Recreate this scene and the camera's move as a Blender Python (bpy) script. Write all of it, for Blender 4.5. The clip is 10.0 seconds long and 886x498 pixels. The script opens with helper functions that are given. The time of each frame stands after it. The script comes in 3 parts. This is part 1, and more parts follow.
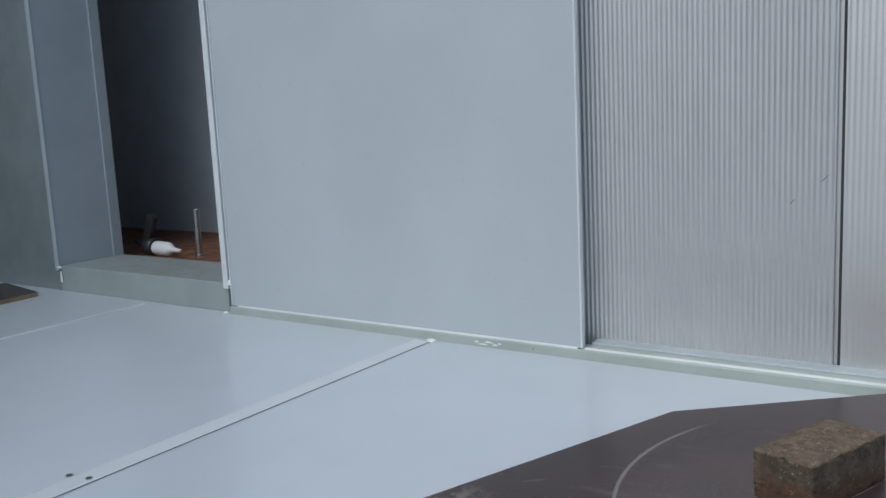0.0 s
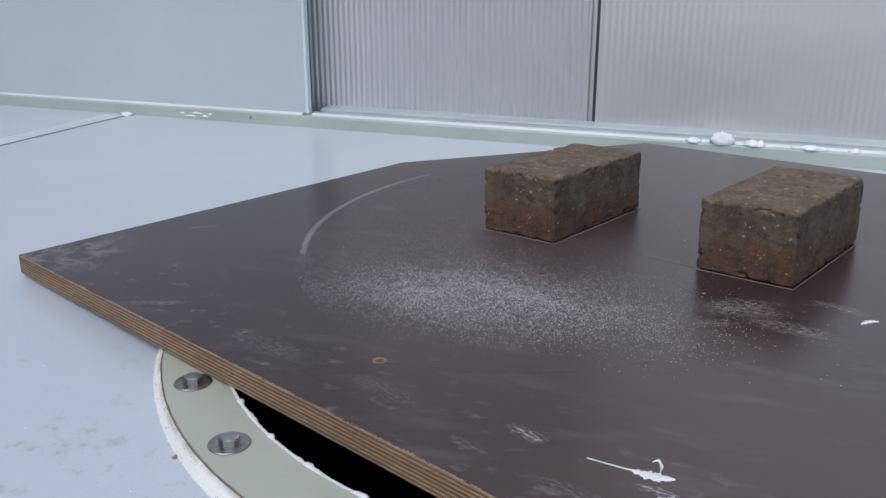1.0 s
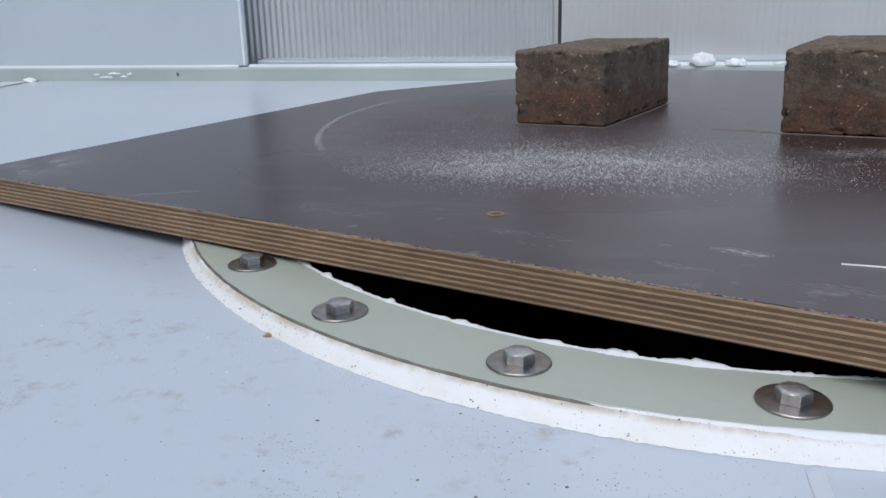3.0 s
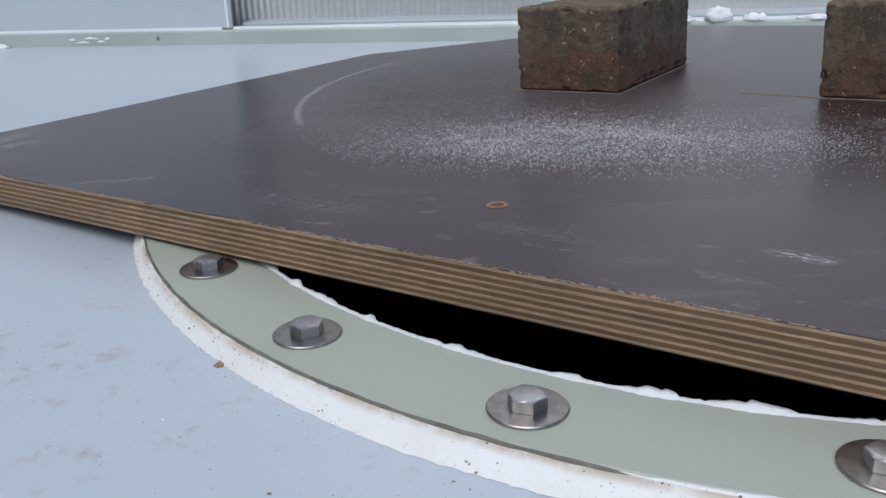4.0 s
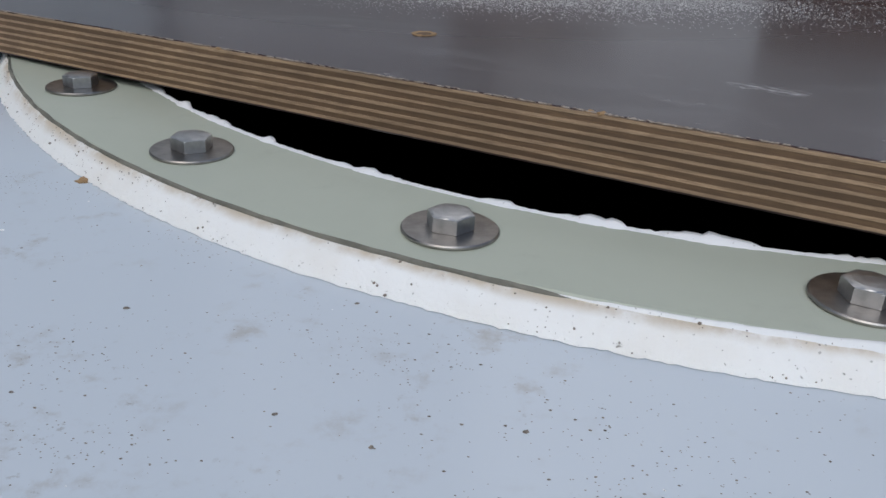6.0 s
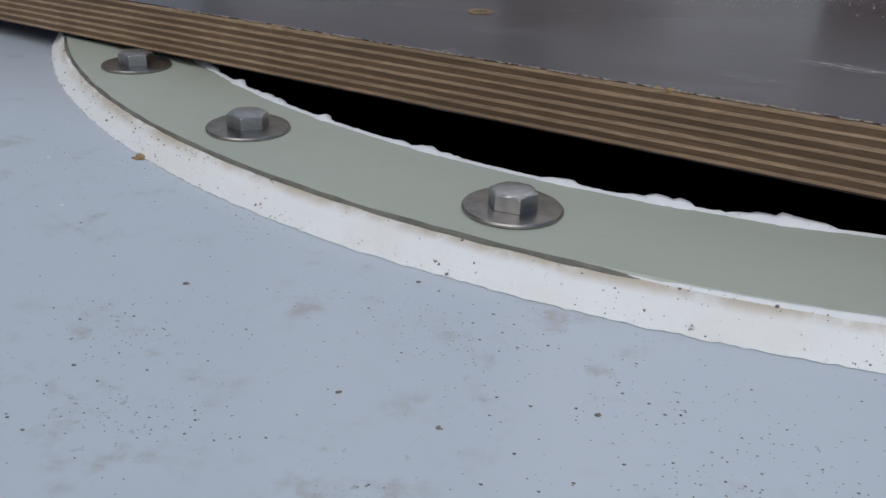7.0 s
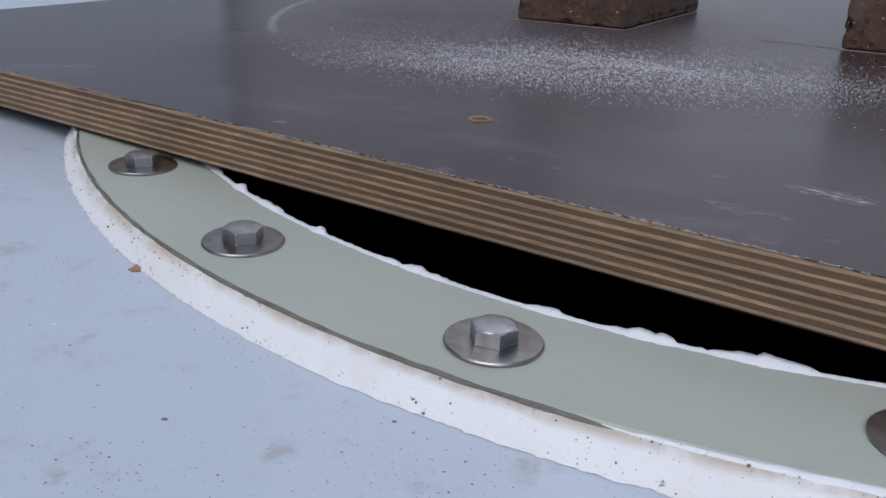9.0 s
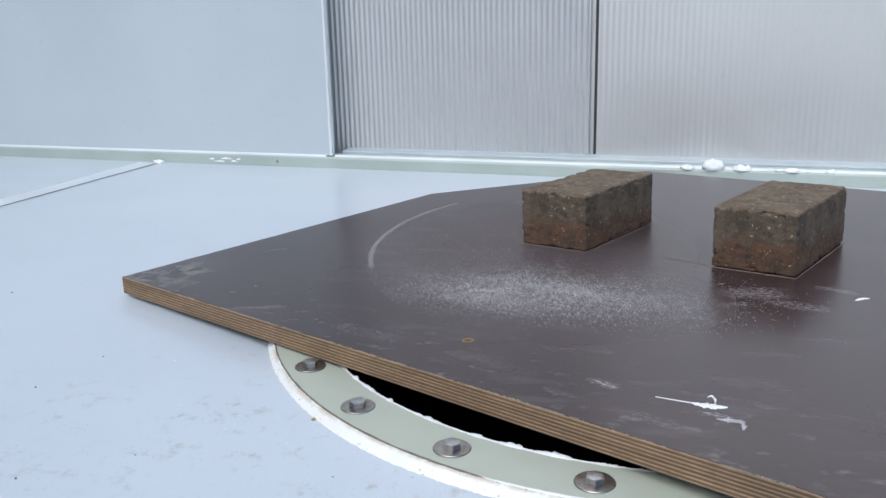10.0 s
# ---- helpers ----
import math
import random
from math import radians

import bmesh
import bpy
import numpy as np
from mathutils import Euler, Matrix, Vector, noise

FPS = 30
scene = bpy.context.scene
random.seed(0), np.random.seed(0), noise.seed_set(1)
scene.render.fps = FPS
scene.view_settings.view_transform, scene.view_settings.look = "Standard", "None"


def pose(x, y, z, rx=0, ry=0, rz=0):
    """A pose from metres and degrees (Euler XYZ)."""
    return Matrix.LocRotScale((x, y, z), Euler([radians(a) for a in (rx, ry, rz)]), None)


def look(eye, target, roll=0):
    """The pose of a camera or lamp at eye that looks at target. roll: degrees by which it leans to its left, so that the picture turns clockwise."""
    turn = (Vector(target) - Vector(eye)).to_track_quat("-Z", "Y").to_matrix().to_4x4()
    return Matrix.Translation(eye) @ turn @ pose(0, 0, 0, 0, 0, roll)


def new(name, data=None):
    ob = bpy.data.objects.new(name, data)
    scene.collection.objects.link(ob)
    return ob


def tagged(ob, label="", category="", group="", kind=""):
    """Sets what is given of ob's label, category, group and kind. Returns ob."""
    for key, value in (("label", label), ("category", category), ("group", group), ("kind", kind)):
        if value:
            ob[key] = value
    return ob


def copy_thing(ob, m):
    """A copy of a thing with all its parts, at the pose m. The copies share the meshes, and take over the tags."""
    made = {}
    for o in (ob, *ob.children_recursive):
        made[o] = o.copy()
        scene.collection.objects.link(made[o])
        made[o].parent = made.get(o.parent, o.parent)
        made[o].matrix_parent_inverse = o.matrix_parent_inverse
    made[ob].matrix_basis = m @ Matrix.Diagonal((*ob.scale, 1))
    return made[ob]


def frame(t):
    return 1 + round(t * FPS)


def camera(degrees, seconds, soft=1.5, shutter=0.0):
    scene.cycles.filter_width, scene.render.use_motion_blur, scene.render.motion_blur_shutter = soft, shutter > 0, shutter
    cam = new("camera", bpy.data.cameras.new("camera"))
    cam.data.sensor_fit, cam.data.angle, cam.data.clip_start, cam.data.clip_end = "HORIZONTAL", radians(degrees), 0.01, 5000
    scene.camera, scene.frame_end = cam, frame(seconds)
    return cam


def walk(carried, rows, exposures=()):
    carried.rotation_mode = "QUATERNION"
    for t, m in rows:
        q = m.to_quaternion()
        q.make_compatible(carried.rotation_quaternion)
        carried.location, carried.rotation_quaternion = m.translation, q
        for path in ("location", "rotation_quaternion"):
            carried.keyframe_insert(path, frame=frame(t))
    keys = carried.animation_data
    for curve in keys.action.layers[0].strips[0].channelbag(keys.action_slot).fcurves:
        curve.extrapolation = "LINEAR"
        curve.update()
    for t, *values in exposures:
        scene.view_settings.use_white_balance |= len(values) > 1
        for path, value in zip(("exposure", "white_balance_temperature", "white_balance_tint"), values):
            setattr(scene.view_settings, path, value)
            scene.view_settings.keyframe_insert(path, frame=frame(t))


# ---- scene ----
cam = camera(53.2, 10.0)
PATH = [
    (0, (0.453, 0.083, 0.663), (-0.679, 1.702, 0.353), -2.8),
    (0.5, (0.404, 0.321, 0.474), (-0.495, 2.049, 0.023), -1.5),
    (1, (0.408, 0.432, 0.358), (-0.263, 2.207, -0.273), 0.0),
    (1.5, (0.418, 0.469, 0.256), (-0.068, 2.301, -0.381), 1.0),
    (2, (0.413, 0.498, 0.209), (-0.139, 2.330, -0.374), 3.9),
    (2.5, (0.2898, 0.4761, 0.1921), (-0.2168, 2.3213, -0.3905), -0.22),
    (2.7, (0.2422, 0.4663, 0.1929), (-0.1779, 2.3318, -0.3938), -1.08),
    (3.8, (0.191, 0.563, 0.174), (-0.246, 2.409, -0.460), -2.6),
    (4, (0.197, 0.574, 0.182), (-0.224, 2.408, -0.494), -2.4),
    (4.4, (0.219, 0.584, 0.171), (-0.121, 2.396, -0.604), -1.8),
    (4.5, (0.223, 0.585, 0.171), (-0.081, 2.394, -0.626), 1.4),
    (5, (0.230, 0.585, 0.153), (0.085, 2.423, -0.622), 1.2),
    (5.5, (0.211, 0.598, 0.139), (0.079, 2.424, -0.666), 4.8),
    (6, (0.190, 0.611, 0.122), (-0.036, 2.415, -0.710), 2.7),
    (6.2, (0.185, 0.617, 0.111), (-0.083, 2.416, -0.720), 2.3),
    (7.3, (0.1829, 0.6144, 0.1207), (-0.1616, 2.3858, -0.7452), 1.74),
    (7.5, (0.1834, 0.6178, 0.1240), (-0.1950, 2.3940, -0.7150), 1.63),
    (8, (0.1975, 0.6188, 0.1292), (-0.2048, 2.4093, -0.6660), 2.24),
    (8.5, (0.2136, 0.6224, 0.1376), (-0.1733, 2.4204, -0.6484), 2.35),
    (9, (0.1928, 0.6250, 0.1418), (-0.1833, 2.4361, -0.6193), 2.62),
    (9.5, (0.326, 0.592, 0.262), (-0.301, 2.379, -0.380), 2.8),
    (10, (0.371, 0.240, 0.363), (-0.253, 2.066, -0.165), -1.4),
]
EXPOSURES = [
    (0, -0.15, 5780, 4),
    (0.5, -0.25, 5780, 5),
    (1, 0, 5730, 8),
    (1.5, 0.42, 5680, 9.5),
    (2, 0.55, 5630, 9),
    (2.5, 0.24, 5630, 7),
    (4, -0.05, 5680, 7),
    (5, -0.05, 5680, 7.5),
    (5.5, -0.2, 5780, 7),
    (6, -0.2, 5780, 6.5),
    (7.5, -0.6, 5780, 6.5),
    (8, -0.72, 5680, 9),
    (8.5, -0.45, 5580, 11.5),
    (9, -0.22, 5530, 11.5),
    (9.5, 0.15, 5580, 10),
    (10, 0.35, 5680, 5.5),
]
walk(cam, [(t, look(eye, target, roll)) for t, eye, target, roll in PATH], EXPOSURES)

# ---- world and sun: an overcast day ----
world = bpy.data.worlds.new("overcast_sky")
scene.world = world
world.use_nodes = True
wn = world.node_tree.nodes
wl = world.node_tree.links
sky = wn.new("ShaderNodeTexSky")
sky.sky_type = "NISHITA"
sky.sun_disc = False
sky.sun_elevation = radians(52)
sky.sun_rotation = radians(200)
sky.air_density, sky.dust_density, sky.ozone_density = 1.0, 4.0, 1.0
wn["Background"].inputs["Strength"].default_value = 0.115
wl.new(sky.outputs["Color"], wn["Background"].inputs["Color"])

sun = new("sun", bpy.data.lights.new("sun", "SUN"))
sun.data.energy = 0.9
sun.data.angle = radians(40)
sun.data.color = (1.0, 0.97, 0.93)
sun.matrix_world = look((0.9, -2.5, 3.6), (0.2, 1.0, 0.0))


# ---- materials ----
class Nodes:
    """A short way to write a node material."""

    def __init__(self, name):
        self.mat = bpy.data.materials.new(name)
        self.mat.use_nodes = True
        self.tree = self.mat.node_tree
        self.bsdf = self.tree.nodes["Principled BSDF"]
        self.coord = self.tree.nodes.new("ShaderNodeTexCoord").outputs["Object"]

    def put(self, socket, value):
        if isinstance(value, bpy.types.NodeSocket):
            self.tree.links.new(value, socket)
        else:
            socket.default_value = value

    def mapped(self, scale, offset=(0, 0, 0), turn=(0, 0, 0)):
        n = self.tree.nodes.new("ShaderNodeMapping")
        self.put(n.inputs["Vector"], self.coord)
        n.inputs["Scale"].default_value = scale
        n.inputs["Location"].default_value = offset
        n.inputs["Rotation"].default_value = turn
        return n.outputs["Vector"]

    def noise(self, scale, detail=4.0, rough=0.55, vector=None, distort=0.0):
        n = self.tree.nodes.new("ShaderNodeTexNoise")
        self.put(n.inputs["Vector"], vector or self.coord)
        n.inputs["Scale"].default_value, n.inputs["Detail"].default_value = scale, detail
        n.inputs["Roughness"].default_value, n.inputs["Distortion"].default_value = rough, distort
        return n.outputs["Fac"]

    def cells(self, scale, vector=None):
        n = self.tree.nodes.new("ShaderNodeTexVoronoi")
        self.put(n.inputs["Vector"], vector or self.coord)
        n.inputs["Scale"].default_value = scale
        return n.outputs["Distance"]

    def ramp(self, value, low, high, a=0.0, b=1.0):
        n = self.tree.nodes.new("ShaderNodeMapRange")
        n.interpolation_type = "SMOOTHSTEP"
        self.put(n.inputs["Value"], value)
        for key, v in (("From Min", low), ("From Max", high), ("To Min", a), ("To Max", b)):
            n.inputs[key].default_value = v
        return n.outputs["Result"]

    def mix(self, fac, a, b):
        n = self.tree.nodes.new("ShaderNodeMix")
        n.data_type = "RGBA"
        self.put(n.inputs["Factor"], fac)
        for socket, v in ((n.inputs[6], a), (n.inputs[7], b)):
            self.put(socket, (*v, 1.0) if isinstance(v, tuple) else v)
        return n.outputs[2]

    def calc(self, op, a, b=0.0):
        n = self.tree.nodes.new("ShaderNodeMath")
        n.operation = op
        self.put(n.inputs[0], a)
        self.put(n.inputs[1], b)
        return n.outputs[0]

    def distance(self, centre, scale=(1, 1, 1)):
        n = self.tree.nodes.new("ShaderNodeVectorMath")
        n.operation = "LENGTH"
        off = tuple(-c * s for c, s in zip(centre, scale))
        self.put(n.inputs[0], self.mapped(scale, off))
        return n.outputs["Value"]

    def done(self, colour, rough, metal=0.0, bump=None, strength=0.3, depth=0.001, coat=0.0):
        self.put(self.bsdf.inputs["Base Color"], (*colour, 1.0) if isinstance(colour, tuple) else colour)
        self.put(self.bsdf.inputs["Roughness"], rough)
        self.put(self.bsdf.inputs["Metallic"], metal)
        if coat:
            self.bsdf.inputs["Coat Weight"].default_value = coat
            self.bsdf.inputs["Coat Roughness"].default_value = 0.08
        if bump is not None:
            n = self.tree.nodes.new("ShaderNodeBump")
            n.inputs["Strength"].default_value, n.inputs["Distance"].default_value = strength, depth
            self.put(n.inputs["Height"], bump)
            self.tree.links.new(n.outputs["Normal"], self.bsdf.inputs["Normal"])
        return self.mat


def make_gelcoat():
    m = Nodes("grey_gelcoat")
    cloud = m.noise(2.2, 3.0)
    blotch = m.ramp(m.noise(60.0, 6.0, 0.7), 0.50, 0.72)
    grit = m.ramp(m.noise(260.0, 4.0, 0.65), 0.62, 0.72)
    patch = m.ramp(m.noise(15.0, 4.0, 0.6), 0.46, 0.66)
    near = m.ramp(m.distance((0.08, 0.80, 0.0), (0.8, 1.0, 1.0)), 0.50, 0.12)
    patch = m.calc("MULTIPLY", patch, near)
    grime = m.calc("MULTIPLY", grit, patch)
    c = m.mix(m.ramp(cloud, 0.3, 0.7), (0.60, 0.65, 0.70), (0.63, 0.68, 0.73))
    c = m.mix(m.calc("MULTIPLY", m.calc("MULTIPLY", blotch, patch), 0.58), c, (0.40, 0.36, 0.31))
    c = m.mix(m.calc("MULTIPLY", grime, 0.6), c, (0.26, 0.23, 0.19))
    return m.done(c, 0.21)


def make_paint(name, a, b, rough=(0.35, 0.5), scale=6.0):
    m = Nodes(name)
    dirt = m.ramp(m.noise(45.0, 6.0, 0.65), 0.58, 0.8)
    c = m.mix(m.ramp(m.noise(scale, 4.0), 0.3, 0.7), a, b)
    c = m.mix(m.calc("MULTIPLY", dirt, 0.18), c, tuple(0.55 * v for v in a))
    return m.done(c, m.ramp(m.noise(18.0, 3.0), 0.3, 0.7, *rough), bump=m.noise(220.0, 2.0), strength=0.08, depth=0.0005)


def scuff(m, c, u, v, turn, length, width, amount):
    """A patch of short parallel scratches at (u, v), along the given direction."""
    t = radians(-turn)
    x, y = u * math.cos(t) - v * math.sin(t), u * math.sin(t) + v * math.cos(t)
    local = m.mapped((1, 1, 1), (-x, -y, 0), (0, 0, t))
    outs = []
    for scale in ((1.0, length / width, 1.0), (130.0, 430.0, 1.0)):
        n = m.tree.nodes.new("ShaderNodeMapping")
        m.put(n.inputs["Vector"], local)
        n.inputs["Scale"].default_value = scale
        outs.append(n.outputs["Vector"])
    far = m.tree.nodes.new("ShaderNodeVectorMath")
    far.operation = "LENGTH"
    m.put(far.inputs[0], outs[0])
    mask = m.calc("MULTIPLY", m.ramp(far.outputs["Value"], length, 0.25 * length), m.ramp(m.noise(1.0, 5.0, 0.7, outs[1]), 0.45, 0.62))
    return m.mix(m.calc("MULTIPLY", mask, amount), c, (0.50, 0.48, 0.47))


def make_film():
    """Dark brown phenolic film with a round patch of dust, scuffs and an arc left by a round lid."""
    m = Nodes("brown_film")
    c = m.mix(m.ramp(m.noise(5.0, 4.0), 0.3, 0.7), (0.042, 0.0255, 0.025), (0.057, 0.036, 0.035))
    ring = m.distance((0.373, 1.514, 0.0))
    inside = m.ramp(ring, 0.545, 0.41)
    # dense grains
    heap = m.ramp(m.distance((0.125, 1.210, 0.0), (1.0, 1.5, 1.0)), 0.30, 0.0)
    wide = m.calc("MULTIPLY", m.ramp(m.distance((0.067, 1.365, 0.0), (1.0, 0.66, 1.0)), 0.30, 0.02), inside)
    cover = m.calc("MULTIPLY", m.calc("MAXIMUM", heap, m.calc("MULTIPLY", wide, 1.25)), m.ramp(m.noise(11.0, 4.0), 0.2, 0.65, 0.65, 1.0))
    fine = m.ramp(m.noise(260.0, 4.0, 0.75), 0.35, 0.7, 0.4, 1.0)
    haze = m.calc("MULTIPLY", m.calc("MULTIPLY", cover, fine), 0.13)
    c = m.mix(haze, c, (0.52, 0.50, 0.50))
    # arc where the lid stood
    band = m.calc("SUBTRACT", 1.0, m.ramp(m.calc("ABSOLUTE", m.calc("SUBTRACT", ring, 0.515)), 0.0015, 0.0052))
    split = m.tree.nodes.new("ShaderNodeSeparateXYZ")
    m.put(split.inputs[0], m.coord)
    part_arc = m.calc("MULTIPLY", m.calc("MULTIPLY", m.ramp(split.outputs["Y"], 1.82, 1.62), m.ramp(split.outputs["X"], 0.05, -0.03)), m.ramp(split.outputs["Y"], 1.265, 1.29))
    c = m.mix(m.calc("MULTIPLY", m.calc("MULTIPLY", band, part_arc), 0.32), c, (0.5, 0.48, 0.46))
    # scuffs, long and thin, near the front edge
    streak = m.ramp(m.noise(1.0, 5.0, 0.6, m.mapped((34, 60, 1), turn=(0, 0, radians(24)))), 0.56, 0.80)
    front = m.ramp(m.calc("ADD", m.calc("MULTIPLY", split.outputs["X"], 0.4296), split.outputs["Y"]), 1.208, 1.018)
    c = m.mix(m.calc("MULTIPLY", m.calc("MULTIPLY", streak, front), 0.34), c, (0.42, 0.39, 0.38))
    # worn pale corner
    worn = m.calc("MULTIPLY", m.ramp(m.distance((-0.352, 1.192, 0.0)), 0.11, 0.02), m.ramp(m.noise(40.0, 6.0, 0.7), 0.42, 0.62))
    c = m.mix(m.calc("MULTIPLY", worn, 0.36), c, (0.42, 0.39, 0.36))
    smear = m.ramp(m.noise(1.0, 3.0, 0.5, m.mapped((10, 34, 1), turn=(0, 0, radians(-35)))), 0.5, 0.8)
    c = m.mix(m.calc("MULTIPLY", smear, 0.10), c, (0.35, 0.33, 0.33))
    rough = m.calc("ADD", 0.26, m.calc("MULTIPLY", cover, 0.25))
    for u, v, turn, length, width, amount in (
        (0.270, 0.962, -26, 0.022, 0.009, 0.85),
        (0.3649, 0.9205, -8, 0.018, 0.007, 0.8),
        (0.1528, 0.9886, -23, 0.060, 0.014, 0.12),
        (0.0099, 1.039, -16, 0.070, 0.020, 0.16),
        (-0.1483, 1.089, 19, 0.050, 0.009, 0.35),
        (0.2394, 0.9338, -26, 0.030, 0.007, 0.12),
        (0.3193, 0.8988, -22, 0.050, 0.012, 0.18),
        (0.3931, 1.271, 16, 0.050, 0.022, 0.45),
        (0.484, 1.293, -26, 0.035, 0.012, 0.35),
        (-0.2606, 1.341, 44, 0.030, 0.006, 0.30),
        (0.177, 1.271, 12, 0.075, 0.003, 0.20),
        (0.40, 1.255, 10, 0.050, 0.020, 0.45),
        (0.44, 1.225, -20, 0.050, 0.020, 0.45),
        (0.375, 1.215, 25, 0.030, 0.012, 0.40),
    ):
        c = scuff(m, c, u, v, turn, length, width, amount)
    m.bsdf.inputs["Specular IOR Level"].default_value = 0.33
    return m.done(c, rough)


def make_ply(name, a, b):
    m = Nodes(name)
    info = m.tree.nodes.new("ShaderNodeObjectInfo")
    grain = m.noise(1.0, 6.0, 0.75, m.mapped((110, 110, 1500)))
    spots = m.ramp(m.noise(28.0, 4.0, 0.7), 0.45, 0.72)
    c = m.mix(m.ramp(grain, 0.40, 0.62), a, tuple(0.62 * v for v in b))
    c = m.mix(m.calc("MULTIPLY", spots, 0.45), c, tuple(0.45 * v for v in a))
    run = m.ramp(m.noise(9.0, 5.0, 0.65, m.mapped((1, 1, 16))), 0.42, 0.66)
    c = m.mix(m.calc("MULTIPLY", run, 0.75), c, tuple(0.42 * v for v in a))
    c = m.mix(m.calc("MULTIPLY", info.outputs["Random"], 0.35), c, tuple(0.7 * v for v in a))
    return m.done(c, 0.72, bump=m.noise(380.0, 4.0, 0.7), strength=0.5, depth=0.0008)


def make_brick():
    m = Nodes("weathered_paver")
    split = m.tree.nodes.new("ShaderNodeSeparateXYZ")
    m.put(split.inputs[0], m.coord)
    low = m.calc("ADD", split.outputs["Z"], m.ramp(m.noise(16.0, 5.0, 0.6), 0.2, 0.8, -0.020, 0.020))
    base = m.mix(m.ramp(m.noise(30.0, 6.0, 0.7), 0.32, 0.68), (0.066, 0.050, 0.036), (0.150, 0.114, 0.078))
    red = m.mix(m.ramp(m.noise(40.0, 5.0, 0.7), 0.3, 0.7), (0.140, 0.070, 0.038), (0.066, 0.044, 0.031))
    c = m.mix(m.ramp(low, 0.044, 0.026), base, red)
    # above this height the colour mixes towards a paler brown
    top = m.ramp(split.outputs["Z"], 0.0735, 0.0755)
    paler = m.mix(m.ramp(m.noise(55.0, 6.0, 0.7), 0.35, 0.7), (0.118, 0.084, 0.052), (0.235, 0.175, 0.115))
    c = m.mix(m.calc("MULTIPLY", top, 0.75), c, paler)
    dark = m.ramp(m.noise(70.0, 6.0, 0.75), 0.54, 0.70)
    c = m.mix(m.calc("MULTIPLY", dark, 0.8), c, (0.024, 0.020, 0.016))
    lime = m.calc("MULTIPLY", m.ramp(split.outputs["Z"], 0.066, 0.079), m.ramp(m.noise(95.0, 6.0, 0.75), 0.56, 0.66))
    c = m.mix(m.calc("MULTIPLY", lime, 0.6), c, (0.42, 0.38, 0.31))
    sand = m.ramp(m.noise(420.0, 3.0, 0.7), 0.52, 0.72)
    c = m.mix(m.calc("MULTIPLY", sand, 0.35), c, (0.28, 0.23, 0.17))
    pick = m.ramp(m.noise(150.0, 3.0, 0.6), 0.66, 0.70)
    c = m.mix(m.calc("MULTIPLY", pick, 0.75), c, (0.46, 0.40, 0.31))
    height = m.calc("ADD", m.noise(420.0, 5.0, 0.75), m.calc("MULTIPLY", m.noise(120.0, 4.0, 0.7), 1.2))
    return m.done(c, 0.92, bump=height, strength=0.9, depth=0.0014)


def make_steel(name, colour, low, high):
    m = Nodes(name)
    scratch = m.noise(1.0, 4.0, 0.6, m.mapped((90, 900, 90)))
    c = m.mix(m.ramp(m.noise(160.0, 4.0), 0.35, 0.7), colour, tuple(0.72 * v for v in colour))
    return m.done(c, m.ramp(scratch, 0.3, 0.7, low, high), 1.0, bump=scratch, strength=0.08, depth=0.0003)


def make_sealant(name, clean, stain, amount, rim=0.0, relief=0.0009):
    m = Nodes(name)
    dots = m.calc("MAXIMUM", m.ramp(m.noise(260.0, 2.0, 0.5), 0.715, 0.755), m.calc("MULTIPLY", m.ramp(m.noise(800.0, 2.0, 0.5), 0.69, 0.75), 0.6))
    c = m.mix(m.calc("MULTIPLY", m.ramp(m.noise(22.0, 5.0, 0.6), 0.45, 0.72), amount), clean, stain)
    if rim:
        old = m.calc("MULTIPLY", m.ramp(m.distance((0.0, 0.0, 0.008)), rim + 0.0048, rim + 0.0012), m.ramp(m.noise(35.0, 5.0, 0.7), 0.34, 0.62))
        c = m.mix(m.calc("MULTIPLY", old, 0.75), c, (0.55, 0.43, 0.27))
    c = m.mix(m.calc("MULTIPLY", dots, 0.8), c, (0.20, 0.17, 0.13))
    return m.done(c, 0.55, bump=m.calc("ADD", m.noise(420.0, 5.0, 0.7), m.calc("MULTIPLY", dots, -0.8)), strength=0.6, depth=relief)


GELCOAT = make_gelcoat()
PANEL = make_paint("white_panel", (0.515, 0.56, 0.59), (0.555, 0.60, 0.63), (0.28, 0.4), 2.0)
RIBBED = make_paint("silver_panel", (0.70, 0.695, 0.69), (0.74, 0.735, 0.73), (0.30, 0.36), 2.5)
RIBBED.node_tree.nodes["Principled BSDF"].inputs["Metallic"].default_value = 0.6
WALL = make_paint("grey_wall", (0.21, 0.24, 0.245), (0.25, 0.28, 0.285))
DARK_WALL = make_paint("dark_grey_wall", (0.10, 0.105, 0.11), (0.13, 0.135, 0.14))
REVEAL = make_paint("pale_reveal", (0.45, 0.50, 0.53), (0.49, 0.54, 0.57))
PROFILE = make_paint("green_grey_profile", (0.40, 0.45, 0.41), (0.45, 0.50, 0.46))
FLANGE = make_paint("green_grey_flange", (0.48, 0.505, 0.41), (0.51, 0.535, 0.44), (0.42, 0.55), 12.0)
TRIM = make_paint("white_trim", (0.70, 0.73, 0.74), (0.76, 0.79, 0.80))
SILL_GREY = make_paint("sill_grey", (0.33, 0.37, 0.36), (0.38, 0.42, 0.41))
CLOSET = make_paint("closet_grey", (0.62, 0.65, 0.68), (0.68, 0.71, 0.74))
JOINT = make_paint("pale_joint", (0.66, 0.70, 0.73), (0.70, 0.74, 0.77))
PALE = make_paint("pale_grey_trim", (0.40, 0.45, 0.47), (0.45, 0.50, 0.52))
FILM = make_film()
